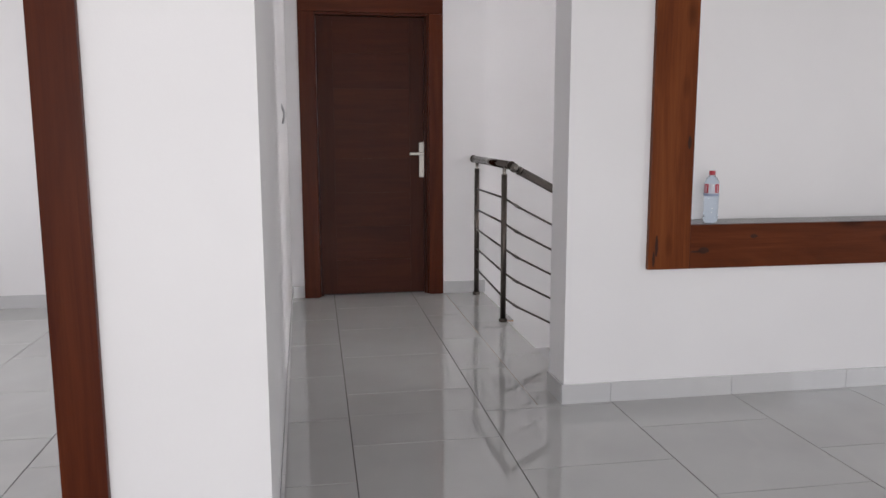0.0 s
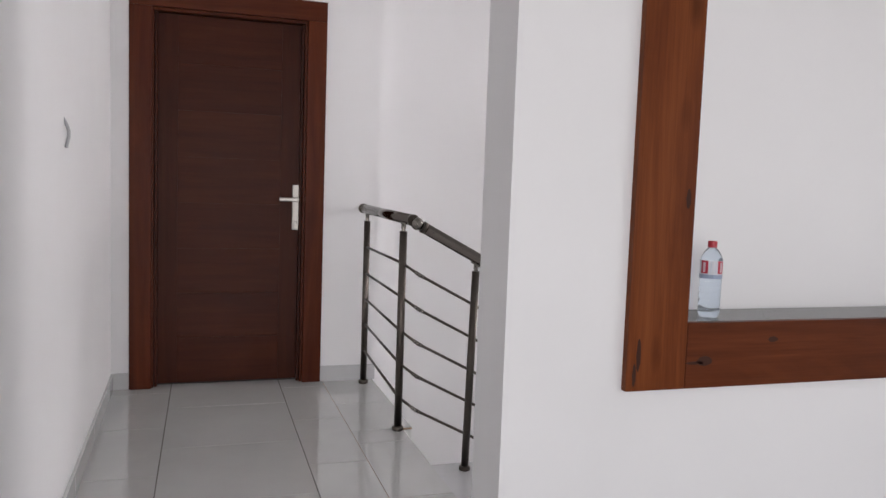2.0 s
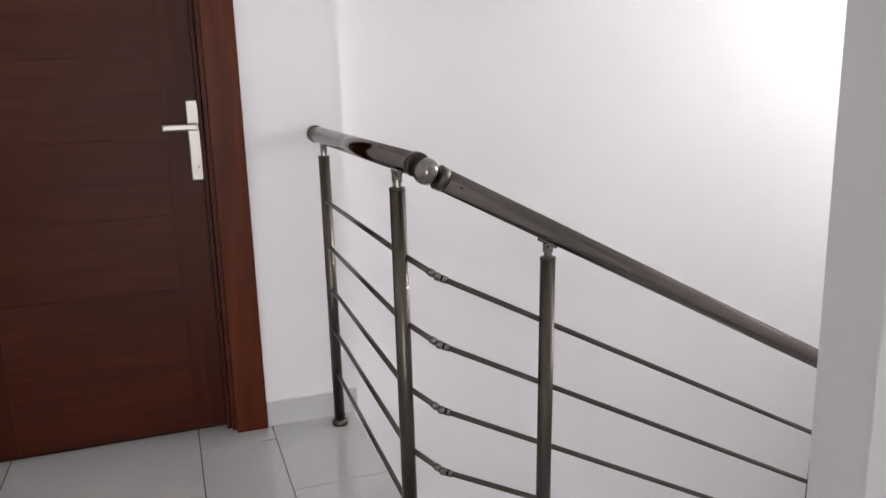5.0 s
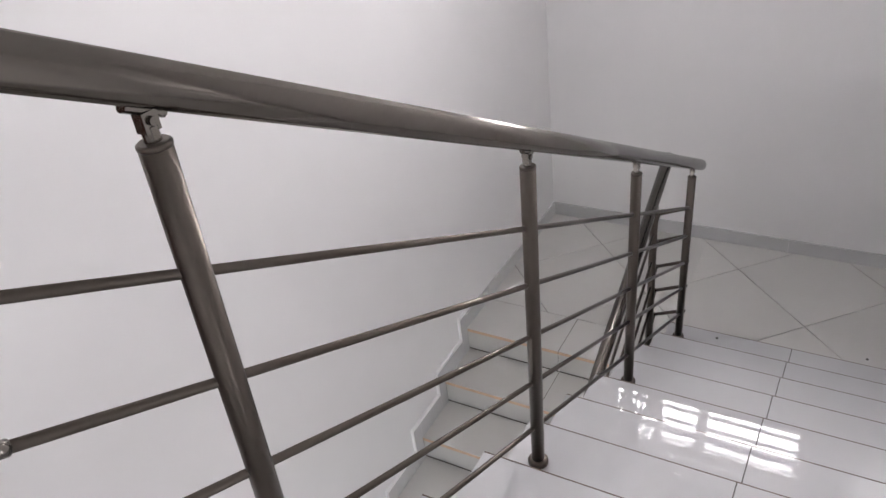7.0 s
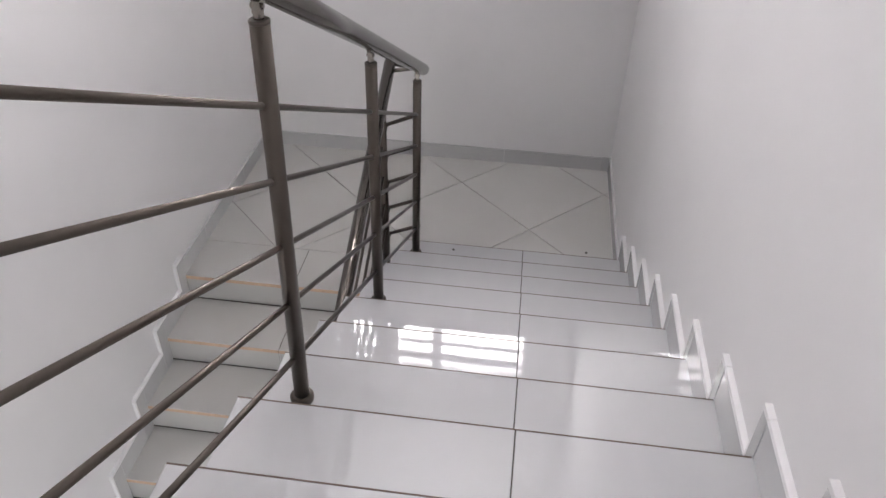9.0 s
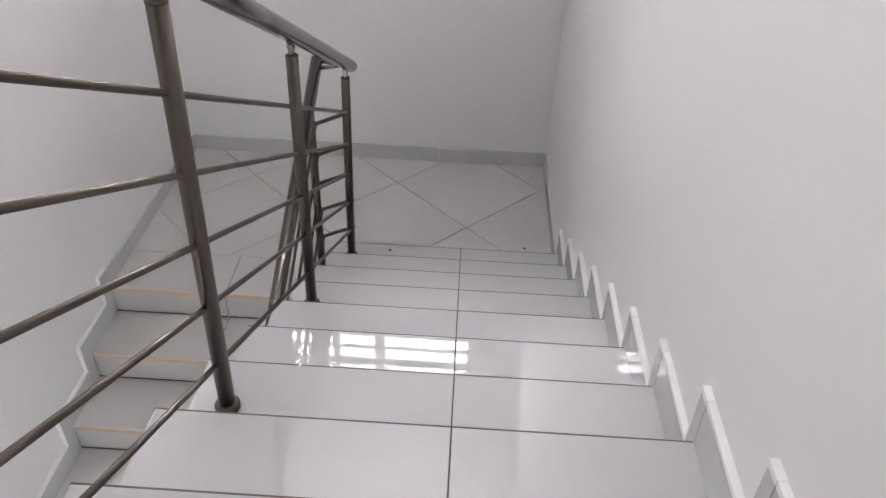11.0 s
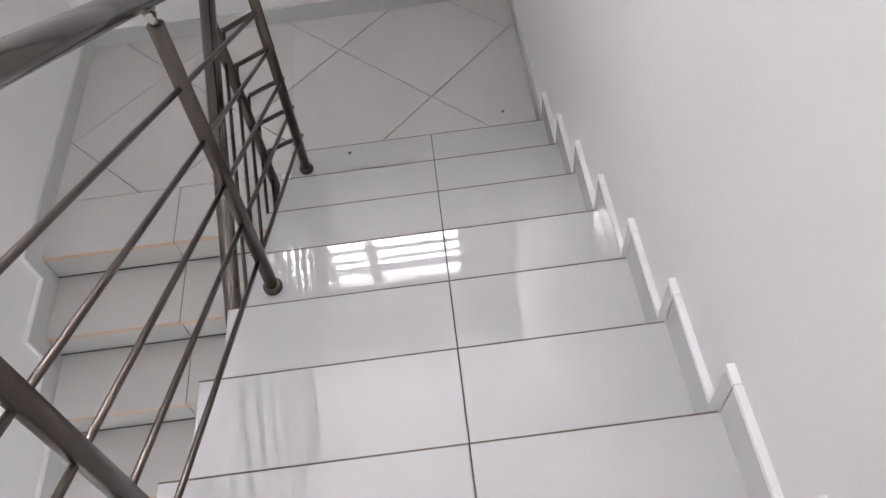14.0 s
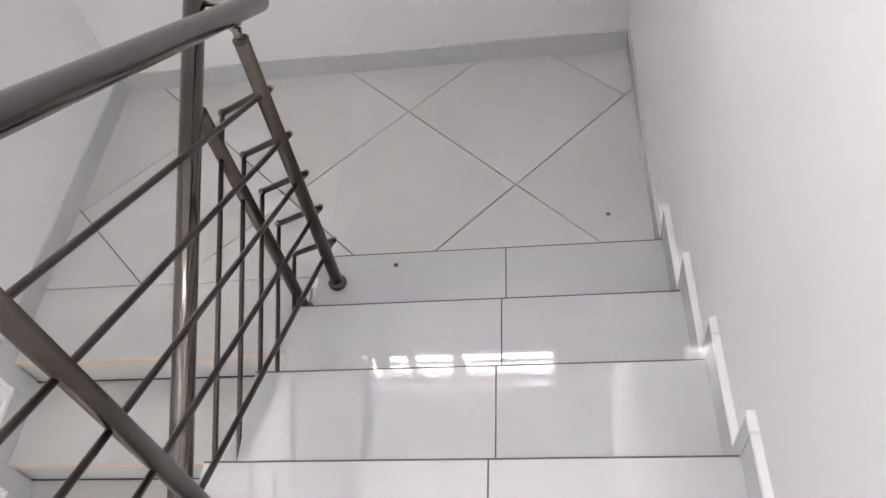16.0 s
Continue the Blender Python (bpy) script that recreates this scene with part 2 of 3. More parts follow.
def clipped(poly, x0, y0, x1, y1):
    """The part of a convex polygon inside a rectangle."""
    for axis, limit, sign in ((0, x0, 1), (0, x1, -1), (1, y0, 1), (1, y1, -1)):
        out = []
        for k, p in enumerate(poly):
            q = poly[(k + 1) % len(poly)]
            dp, dq = sign * (p[axis] - limit), sign * (q[axis] - limit)
            if dp >= 0:
                out.append(p)
            if dp * dq < 0:
                s = dp / (dp - dq)
                out.append((p[0] + s * (q[0] - p[0]), p[1] + s * (q[1] - p[1])))
        poly = out
        if len(poly) < 3:
            return []
    return poly


def structure(name, bm, material, label):
    return tagged(part(name, bm, material), label, name.split("_")[0], kind="structure")


# ---- plan ----
RISE, GOING = 0.1545, 0.289
EDGE_X, STEP_X = 2.035, 1.985       # edge of the upper floor beside the gap and at the first step
WELL_Y0, WELL_Y1 = 5.035, 7.22     # stair's two side walls
SPLIT_Y, LOW_Y = 6.12, 6.2         # sides of the upper and lower flight that face the gap
END_X = 6.16                       # end wall over the half landing
LAND_X, LOW_X = 5.06, 4.788        # landing's edges at the upper and lower flight
LAND_Z = -11 * RISE
DOOR_Y = 7.075
TOP = 2.85
GROUND_Z = -22 * RISE


def nosing(n):
    return STEP_X if n == 0 else 3.033 + (n - 3) * GOING


def level(n):
    """Height of tread n; the first step down is a deep one."""
    return -0.2 if n == 1 else -n * RISE


# ---- large structure ----
floor = structure("floor", box(-2.9, -3.2, -0.2, 1.731, 7.3, -0.004), GROUT, "upper floor slab under light grey polished tiles")
structure("floor_living", box(1.731, -3.2, -0.2, 6.4, 4.74, -0.004), GROUT, "living room floor slab under polished tiles")
structure("floor_edge", box(1.731, 4.74, -0.2, STEP_X - 0.025, 7.16, -0.012), GROUT, "landing floor strip beside the stair")
structure("ceiling", box(-3.1, -3.4, TOP, 6.6, 7.5, TOP + 0.15), CEILING, "plain white plastered ceiling")

# wall with the bedroom door
bm = box(-3.1, 7.075, -0.2, 0.70, 7.275, TOP)
structure("wall_north_1", bm, WALL, "white painted wall beside the wooden door")
structure("wall_north_2", box(1.675, 7.075, -0.2, 2.05, 7.275, TOP), WALL, "white painted wall beside the door")
structure("wall_north_3", box(0.70, 7.075, 2.165, 1.675, 7.275, TOP), WALL, "white painted wall over the door")
structure("wall_north_4", box(2.05, WELL_Y1, GROUND_Z - 0.1, 6.4, 7.36, TOP), WALL, "tall white painted stairwell wall")
structure("floor_rim", box(STEP_X - 0.025, SPLIT_Y, -0.42, EDGE_X - 0.004, 7.16, -0.012), PLASTER, "white plastered rim of the upper floor")
structure("wall_north_5", box(2.03, 7.08, GROUND_Z - 0.1, 2.05, 7.36, -0.2), WALL, "white painted return under the floor edge")
structure("wall_behind_door", box(0.4, 7.9, -0.2, 1.9, 8.0, 2.4), WALL, "white wall behind the closed door")

# slightly slanting wall along the passage, with the side room's doorway
bm = prism([(0.632, 3.17), (0.563, 7.075), (0.36, 7.075), (0.40, 3.37), (0.21, 3.37), (0.21, 3.17)], -0.004, TOP)
structure("wall_west_1", bm, WALL, "white painted passage wall with a blunt corner")
structure("wall_west_2", box(-0.72, 3.17, 2.13, 0.21, 3.37, TOP), WALL, "white wall over the side room doorway")
structure("wall_west_3", box(-3.1, 3.17, -0.1, -0.72, 3.37, TOP), WALL, "white wall beside the side room doorway")
structure("wall_west_4", box(-3.1, 3.37, -0.1, -2.9, 4.4, TOP), WALL, "white side room wall")
structure("wall_west_5", box(-3.1, 6.0, -0.1, -2.9, 7.075, TOP), WALL, "white side room wall")
# assumed gap between these two pieces lets the side room fill in
structure("wall_west_6", box(-3.1, 4.4, -0.1, -2.9, 6.0, 0.85), WALL, "white wall below an assumed side room opening")
structure("wall_west_7", box(-3.1, 4.4, 2.15, -2.9, 6.0, TOP), WALL, "white wall above an assumed side room opening")
structure("wall_west_8", box(-3.1, -3.2, -0.1, -2.9, 3.17, TOP), WALL, "white living room wall")

# wall between living room and stair, with the framed niche
NX0, NX1, NZ0, NZ1 = 2.424, 4.4, 0.775, 2.1
structure("wall_niche_1", box(1.85, 4.52, -0.004, EDGE_X, 4.74, TOP), WALL, "white painted wall end beside the stair")
structure("wall_niche_2", box(EDGE_X, 4.52, -0.2, NX0 - 0.02, 4.74, TOP), WALL, "white painted wall beside the niche")
structure("wall_niche_7", box(2.118, 4.74, -0.2, NX0 - 0.02, WELL_Y0, TOP), WALL, "white painted wall beside the first step")
structure("floor_corner", box(STEP_X, 4.74, -0.2, 2.118, WELL_Y0, -0.001), FLOOR_TILE, "light tiled floor corner beside the first step")
structure("wall_niche_3", box(NX0 - 0.02, 4.52, -0.2, NX1 + 0.02, 4.74, NZ0), WALL, "white painted wall below the niche")
structure("wall_niche_4", box(NX0 - 0.02, 4.52, NZ1, NX1 + 0.02, 4.74, TOP), WALL, "white painted wall above the niche")
structure("wall_niche_5", box(NX0 - 0.02, 4.74, -0.2, NX1 + 0.02, WELL_Y0, TOP), WALL, "white painted back of the niche")
structure("wall_niche_6", box(NX1 + 0.02, 4.52, -0.2, 6.4, WELL_Y0, TOP), WALL, "white painted wall beyond the niche")
structure("wall_stair_low", box(EDGE_X, 4.74, GROUND_Z - 0.1, 6.4, WELL_Y0, -0.2), WALL, "white painted wall beside the stair")
structure("wall_under_floor", box(1.85, WELL_Y0, -1.2, STEP_X - 0.022, WELL_Y1, -0.2), WALL, "white wall below the upper floor edge")
structure("floor_hall", box(1.8, 4.9, GROUND_Z - 0.2, 6.4, 7.3, GROUND_Z), LANDING_TILE, "lower hall floor of pale tiles")

# end wall with its window
WY0, WY1, WZ0, WZ1 = 5.38, 6.82, 1.32, 2.24
structure("wall_east_1", box(END_X, 4.74, GROUND_Z - 0.1, 6.4, 7.3, WZ0), WALL, "white painted wall under the stair window")
structure("wall_east_2", box(END_X, 4.74, WZ1, 6.4, 7.3, TOP), WALL, "white painted wall over the stair window")
structure("wall_east_3", box(END_X, 4.74, WZ0, 6.4, WY0, WZ1), WALL, "white painted wall beside the stair window")
structure("wall_east_4", box(END_X, WY1, WZ0, 6.4, 7.3, WZ1), WALL, "white painted wall beside the stair window")
# wall_east_5 to 8 are unseen and leave an assumed gap for the side fill
structure("wall_east_5", box(6.2, -3.2, -0.1, 6.4, -0.4, TOP), WALL, "white living room wall")
structure("wall_east_6", box(6.2, 2.4, -0.1, 6.4, 4.52, TOP), WALL, "white living room wall")
structure("wall_east_7", box(6.2, -0.4, -0.1, 6.4, 2.4, 0.6), WALL, "white wall below an assumed living room opening")
structure("wall_east_8", box(6.2, -0.4, 2.2, 6.4, 2.4, TOP), WALL, "white wall above an assumed living room opening")
# unseen south wall; its wide gap is assumed, for the fill lamp
structure("wall_south_1", box(-3.1, -3.2, -0.1, -1.5, -3.0, TOP), WALL, "white living room wall")
structure("wall_south_2", box(2.9, -3.2, -0.1, 6.4, -3.0, TOP), WALL, "white living room wall")
structure("wall_south_3", box(-1.5, -3.2, 2.4, 2.9, -3.0, TOP), WALL, "white wall above the assumed south opening")

# ---- stairs ----


def flight(name, label, profile, y0, y1):
    bm = prism(profile, y0, y1, 0.0, "y")
    return tagged(part(name, bm, PLASTER), label, "stairs", kind="structure")


T = 0.012
pts = [(STEP_X - 0.02, -0.42)]
for n in range(1, 11):
    pts += [(nosing(n - 1) - T - 0.006, level(n - 1) - T), (nosing(n - 1) - T - 0.006, level(n) - T)]
pts += [(nosing(10) - T - 0.006, -10 * RISE - T), (nosing(10) - T - 0.006, LAND_Z - T), (LAND_X, LAND_Z - 0.18), (2.3, -0.5)]
upper = flight("stairs_upper", "white plastered stair flight with light tiles", pts, WELL_Y0, SPLIT_Y - 0.006)
landing = structure("landing_half", box(LAND_X - 0.012, WELL_Y0, LAND_Z - 0.18, END_X, WELL_Y1, LAND_Z - 0.008), GROUT, "half landing slab under diagonal tiles")
structure("landing_strip", box(LOW_X + 0.03, LOW_Y + 0.006, LAND_Z - 0.18, LAND_X - 0.012, WELL_Y1, LAND_Z - 0.023), PLASTER, "plastered landing edge over the lower flight")
structure("landing_side", box(LOW_X + 0.3, SPLIT_Y, LAND_Z - 0.18, LAND_X - 0.0125, LOW_Y + 0.006, LAND_Z - 0.001), PLASTER, "white plastered landing edge between the flights")
pts = [(LOW_X + 0.02, LAND_Z - 0.18), (LOW_X + 0.02, LAND_Z - T)]
for n in range(1, 9):
    x = LOW_X - (n - 1) * 0.298
    pts += [(x + T + 0.01, LAND_Z - (n - 1) * RISE - 0.024), (x + T + 0.01, LAND_Z - n * RISE - 0.024)]
pts += [(LOW_X - 8 * 0.298, LAND_Z - 8 * RISE - T), (LOW_X - 8 * 0.298, LAND_Z - 8 * RISE - 0.2)]
lower = flight("stairs_lower", "white plastered lower stair flight with light tiles", pts, LOW_Y + 0.006, WELL_Y1)

# ---- door ----
door = thing("door", "closed dark red-brown wooden door with level grain", "door", kind="structure")
for x0, x1 in ((0.657, 0.772), (1.608, 1.716)):
    bm = box(x0, 7.05, 0.0, x1, 7.078, 2.1, 0.004)
    part("architrave", bm, TRIM_V, door)
part("architrave", box(0.657, 7.049, 2.1, 1.716, 7.078, 2.211, 0.004), TRIM_H, door)
for x0, x1 in ((0.70, 0.782), (1.594, 1.675)):
    part("jamb", box(x0, 7.079, 0.0, x1, 7.17, 2.165, 0.003), TRIM_V, door)
part("head", box(0.782, 7.079, 2.085, 1.594, 7.17, 2.165, 0.003), TRIM_H, door)
for x0, x1 in ((0.784, 0.80), (1.578, 1.592)):
    part("door_stop", box(x0, 7.10, 0.0, x1, 7.132, 2.083, 0.002), DOOR_V, door)
leaf = part("leaf", box(0.785, 7.135, 0.008, 1.592, 7.175, 2.083, 0.002), DOOR_V, door)
zs = [0.012 + k * 0.2582 for k in range(9)]
for z0, z1 in zip(zs, zs[1:]):
    part("veneer_panel", box(0.905, 7.1315, z0, 1.472, 7.137, z1 - 0.0006, 0.0004), DOOR_H, leaf)
for x0, x1 in ((0.80, 0.9045), (1.4725, 1.578)):
    part("stile", box(x0, 7.1318, 0.012, x1, 7.137, 2.078, 0.0006), DOOR_V, leaf)
handle = part("handle_plate", box(1.542, 7.122, 0.9, 1.588, 7.1345, 1.165, 0.004), NICKEL, door, "satin nickel lock plate")
part("lever", box(1.462, 7.064, 1.068, 1.572, 7.078, 1.09, 0.005), NICKEL, handle)
part("lever_neck", tube((1.564, 7.066, 1.079), (1.564, 7.124, 1.079), 0.011), NICKEL, handle, smooth=True)
bm = tube((1.566, 7.108, 0.945), (1.566, 7.126, 0.945), 0.012)
box(1.561, 7.106, 0.905, 1.571, 7.126, 0.945, bm=bm)
part("lock_cylinder", bm, NICKEL, handle)
part("keyhole", box(1.5645, 7.1055, 0.94, 1.5675, 7.109, 0.952), DARK, handle)

# ---- side room doorway trim ----
side_trim = thing("doorway_trim", "red-brown wooden lining of the side room doorway", "trim", kind="structure")
part("architrave", box(0.142, 3.148, 0.0, 0.248, 3.172, 2.13, 0.004), TRIM_V, side_trim)
part("jamb", box(0.134, 3.173, 0.0, 0.209, 3.39, 2.129, 0.003), TRIM_V, side_trim)
part("architrave", box(-0.74, 3.148, 0.0, -0.626, 3.172, 2.13, 0.004), TRIM_V, side_trim)
part("jamb", box(-0.718, 3.173, 0.0, -0.63, 3.39, 2.129, 0.003), TRIM_V, side_trim)
part("head", box(-0.74, 3.148, 2.13, 0.248, 3.172, 2.245, 0.004), TRIM_H, side_trim)

# ---- niche frame and shelf ----
niche = thing("niche_frame", "knotty red-brown timber frame round a wall niche", "frame", kind="structure")
part("board", box(2.225, 4.495, 0.612, 2.424, 4.522, 2.3, 0.003), NICHE_V, niche)
part("board", box(NX1, 4.495, 0.612, NX1 + 0.2, 4.522, 2.3, 0.003), NICHE_V, niche)
part("board", box(2.4255, 4.495, 0.612, NX1 - 0.0015, 4.522, 0.812, 0.003), NICHE_H, niche)
part("board", box(2.4255, 4.495, 2.1, NX1 - 0.0015, 4.522, 2.3, 0.003), NICHE_H, niche)
KNOT = plain("dark_knot", (0.045, 0.014, 0.007), 0.95)
for x, z, w, h in ((2.49, 0.695, 0.026, 0.015), (2.455, 0.69, 0.03, 0.005), (2.735, 0.755, 0.018, 0.009), (2.262, 0.72, 0.007, 0.05), (2.25, 0.66, 0.006, 0.035), (2.40, 1.18, 0.008, 0.03)):
    oval = [(x + w * math.cos(k * math.pi / 7) * (1 + 0.15 * math.sin(3 * k)), z + h * math.sin(k * math.pi / 7)) for k in range(14)]
    part("knot", prism(oval, 4.497, 4.4944, 0.0, "y"), [KNOT, KNOT], niche, "dark knot in the timber")
part("lining", box(2.406, 4.523, 0.812, 2.4235, 4.739, 2.1, 0.002), WALL, niche, "white painted niche side")
part("lining", box(NX1, 4.523, 0.812, NX1 + 0.018, 4.739, 2.1, 0.002), WALL, niche, "white painted niche side")
structure("shelf_sill", box(2.4245, 4.5235, 0.7755, NX1 - 0.001, 4.7385, 0.809, 0.002), SILL, "dark grey stone sill of the niche")

# ---- bottle ----
bottle = thing("bottle", "empty clear plastic water bottle with red cap, on the sill", "bottle")
bottle.location = (2.575, 4.605, 0.809)
bottle.scale = (0.84, 0.84, 1.0)
prof = [(0.02, 0.004), (0.03, 0.0), (0.037, 0.006), (0.0395, 0.014)]
for k in range(5):
    z = 0.018 + k * 0.022
    prof += [(0.04, z), (0.0405, z + 0.012), (0.0378, z + 0.017)]
prof += [(0.0402, 0.132), (0.0402, 0.178), (0.038, 0.188), (0.031, 0.203), (0.021, 0.214), (0.0145, 0.219), (0.0145, 0.226)]
part("body", turned(prof, 28), PET, bottle, "clear ribbed plastic", True)
part("cap", turned([(0.0165, 0.2205), (0.0172, 0.222), (0.0172, 0.238), (0.0155, 0.241)], 24), RED, bottle, "red screw cap")


def label_patch(a0, a1, z0, z1, r):
    bm = bmesh.new()
    for k in range(10):
        u, v = a0 + (a1 - a0) * k / 10, a0 + (a1 - a0) * (k + 1) / 10
        bm.faces.new([bm.verts.new((r * math.cos(a), r * math.sin(a), z)) for a, z in ((u, z0), (v, z0), (v, z1), (u, z1))])
    bmesh.ops.remove_doubles(bm, verts=bm.verts, dist=1e-5)
    return bm


part("label", label_patch(radians(150), radians(390), 0.128, 0.181, 0.0409), LABEL_PALE, bottle, "pale printed label")
part("label_band", label_patch(radians(150), radians(390), 0.124, 0.137, 0.0413), LABEL_BLUE, bottle, "blue-grey label edge")
for a in (176, 268):
    patch = part("label_panel", label_patch(radians(a), radians(a + 42), 0.14, 0.18, 0.0413), LABEL_RED, bottle, "red label panel")
    for k in range(5):
        z = 0.145 + k * 0.0062
        part("lettering", label_patch(radians(a + 14), radians(a + 28), z, z + 0.004, 0.0416), LABEL_PALE, patch)

# ---- railing of the upper flight ----
RAIL_Y = 6.045


def rail_y(x):
    """The railing runs a little askew to the stair."""
    return 6.022 + 0.0105 * (x - 2.2)


def top_at(x):
    return 0.778 - 0.5243 * (x - 2.291)


BARS = (0.16, 0.317, 0.469, 0.618, 0.776)
ELBOW = (0.152, 0.316, 0.48, 0.64, 0.805)   # drop of each bar below the rail line at the elbow
LIFT = 0.068


def post(rail, x, y, z0, z1, slope, lean=0.0):
    """A tube with a foot collar, a neck with a hinged saddle under the handrail."""
    p = part("post", tube((x, y, z0 + 0.004), (x + lean, y, z1), 0.0185, 24), STEEL, rail, smooth=True)
    part("foot_collar", turned([(0.026, 0.0), (0.0285, 0.004), (0.0285, 0.016), (0.024, 0.022), (0.0187, 0.0225)], 24, (x, y, z0)), STEEL, p, smooth=True)
    x += lean
    part("top_cap", turned([(0.0187, -0.004), (0.0194, -0.003), (0.0194, 0.001), (0.0165, 0.003)], 24, (x, y, z1)), STEEL, p, smooth=True)
    bm = tube((x, y, z1), (x, y, z1 + 0.02), 0.0095, 14)
    box(x - 0.010, y - 0.0075, z1 + 0.014, x + 0.010, y + 0.0075, z1 + 0.036, bm=bm)
    tube((x, y - 0.0115, z1 + 0.026), (x, y + 0.0115, z1 + 0.026), 0.005, 10, bm=bm)
    part("hinge", bm, BRIGHT, p)
    bm = bmesh.new()
    d = Vector((1, 0, -slope)).normalized() if slope is not None else Vector((0, 1, 0))
    c = Vector((x, y, z1 + 0.038))
    tube(c - d * 0.026, c + d * 0.026, 0.007, 12, bm=bm)
    part("saddle", bm, BRIGHT, p)
    return p


railing = thing("stair_railing", "brushed steel stair railing with round handrail and five level bars", "railing")
LEVEL = 0.955
post(railing, 1.963, 6.98, 0.0, LEVEL + 0.012, None)
post(railing, 1.955, 6.092, 0.0, LEVEL + 0.012, None)
for x, n, lean in ((2.283, 1, 0.02), (3.177, 4, 0.042), (4.058, 7, 0.036), (4.947, 10, 0.06)):
    post(railing, x, rail_y(x), level(n), top_at(x + lean) + 0.0038 * (5.185 - x), 0.5243, lean)
R = 0.0265
part("handrail", tube((1.952, 7.045, LEVEL + LIFT + 0.016), (1.986, 6.042, LEVEL + LIFT + 0.001), R, 32), RAIL_STEEL, railing, smooth=True)
part("end_flange", tube((1.952, 7.04, LEVEL + LIFT + 0.016), (1.952, 7.058, LEVEL + LIFT + 0.016), 0.029, 32), STEEL, railing, smooth=True)
part("rail_collar", tube((1.985, 6.05, LEVEL + LIFT + 0.002), (1.989, 6.032, LEVEL + LIFT), 0.0285, 32), STEEL, railing, smooth=True)
knuckle = Vector((2.001, 6.018, LEVEL + LIFT - 0.013))
part("knuckle", ball(knuckle, 0.0305), BRIGHT, railing, "round steel elbow ball", True)
a = Vector((2.03, rail_y(2.03), top_at(2.03) + LIFT + 0.012))
b = Vector((5.185, rail_y(5.185), top_at(5.185) + LIFT))
d = (b - a).normalized()
part("handrail", tube(a, b, R, 32), RAIL_STEEL, railing, smooth=True)
part("rail_collar", tube(a - d * 0.004, a + d * 0.015, 0.0282, 32), STEEL, railing, smooth=True)
part("rail_cap", ball(b - d * 0.004, 0.0262), STEEL, railing, smooth=True)
part("screw", ball(a + d * 0.045 + Vector((0.003, -0.0262, -0.002)), 0.003), DARK, railing)
B = 0.0068
for off, drop in zip(BARS, ELBOW):
    z = LEVEL - off
    k = Vector((2.024, 6.03, top_at(2.024) - drop))
    at_b = Vector((1.955, 6.092, k.z + 0.05))
    part("bar", tube((1.963, 6.98, z + 0.02), at_b, B, 12), STEEL, railing, smooth=True)
    part("bar", tube(at_b, k, B, 12), STEEL, railing, smooth=True)
    bm = ball(k, 0.0105)
    u = (k - at_b).normalized()
    tube(k - u * 0.024, k - u * 0.01, 0.0092, 12, bm=bm)
    tube(k + d * 0.01, k + d * 0.024, 0.0092, 12, bm=bm)
    part("bar_joint", bm, BRIGHT, railing, smooth=True)
    e = Vector((5.045, rail_y(5.045), top_at(5.045) - off))
    part("bar", tube(k + d * 0.012, e, B, 12), STEEL, railing, smooth=True)
    part("bar_end", tube(e - d * 0.02, e + d * 0.006, 0.0095, 12), STEEL, railing, smooth=True)

# ---- railing of the lower flight ----
LOWER_Y = 6.2
SLOPE2 = RISE / 0.298
low = thing("stair_railing", "brushed steel railing of the lower stair flight", "railing")


def low_top(x):
    return -0.80 + SLOPE2 * (x - 4.95)


for x, n in ((4.95, 0), (4.05, 3), (3.16, 6)):
    post(low, x, LOWER_Y, LAND_Z - n * RISE, low_top(x), -SLOPE2)
a2 = Vector((5.16, LOWER_Y, low_top(5.16) + LIFT - 0.02))
b2 = Vector((2.5, LOWER_Y, low_top(2.5) + LIFT - 0.02))
d2 = (b2 - a2).normalized()
part("handrail", tube(a2, b2, R, 32), RAIL_STEEL, low, smooth=True)
part("rail_cap", ball(a2, 0.0265), STEEL, low, smooth=True)
for s in (0.0, 0.045):
    p0 = Vector((5.16 - s, RAIL_Y + 0.02, top_at(5.16 - s) + LIFT))
    part("rail_link", tube(p0, a2 + d2 * s, 0.0085, 12), BRIGHT, low, smooth=True)
for off in BARS:
    e = Vector((5.045, rail_y(5.045), top_at(5.045) - off))
    f = Vector((5.045, LOWER_Y, low_top(5.045) - off + 0.02))
    part("bar_link", tube(e, f, 0.009, 12), STEEL, low, smooth=True)
    part("bar_joint", ball(f, 0.0115), BRIGHT, low, smooth=True)
    part("bar", tube(f, (2.5, LOWER_Y, low_top(2.5) - off + 0.02), B, 12), STEEL, low, smooth=True)

# ---- stair window ----
window = thing("window_1", "white framed stair window with level security bars", "window", kind="structure")
fx0, fx1 = 6.24, 6.3
for args in ((fx0, WY0, WZ0, fx1, WY1, WZ0 + 0.05), (fx0, WY0, WZ1 - 0.05, fx1, WY1, WZ1),
             (fx0, WY0, WZ0 + 0.05, fx1, WY0 + 0.05, WZ1 - 0.05), (fx0, WY1 - 0.05, WZ0 + 0.05, fx1, WY1, WZ1 - 0.05),
             (fx0, 6.065, WZ0 + 0.05, fx1, 6.14, WZ1 - 0.05), (fx0, 6.41, WZ0 + 0.05, fx1, 6.46, WZ1 - 0.05)):
    part("window_frame", box(*args), FRAME_WHITE, window)
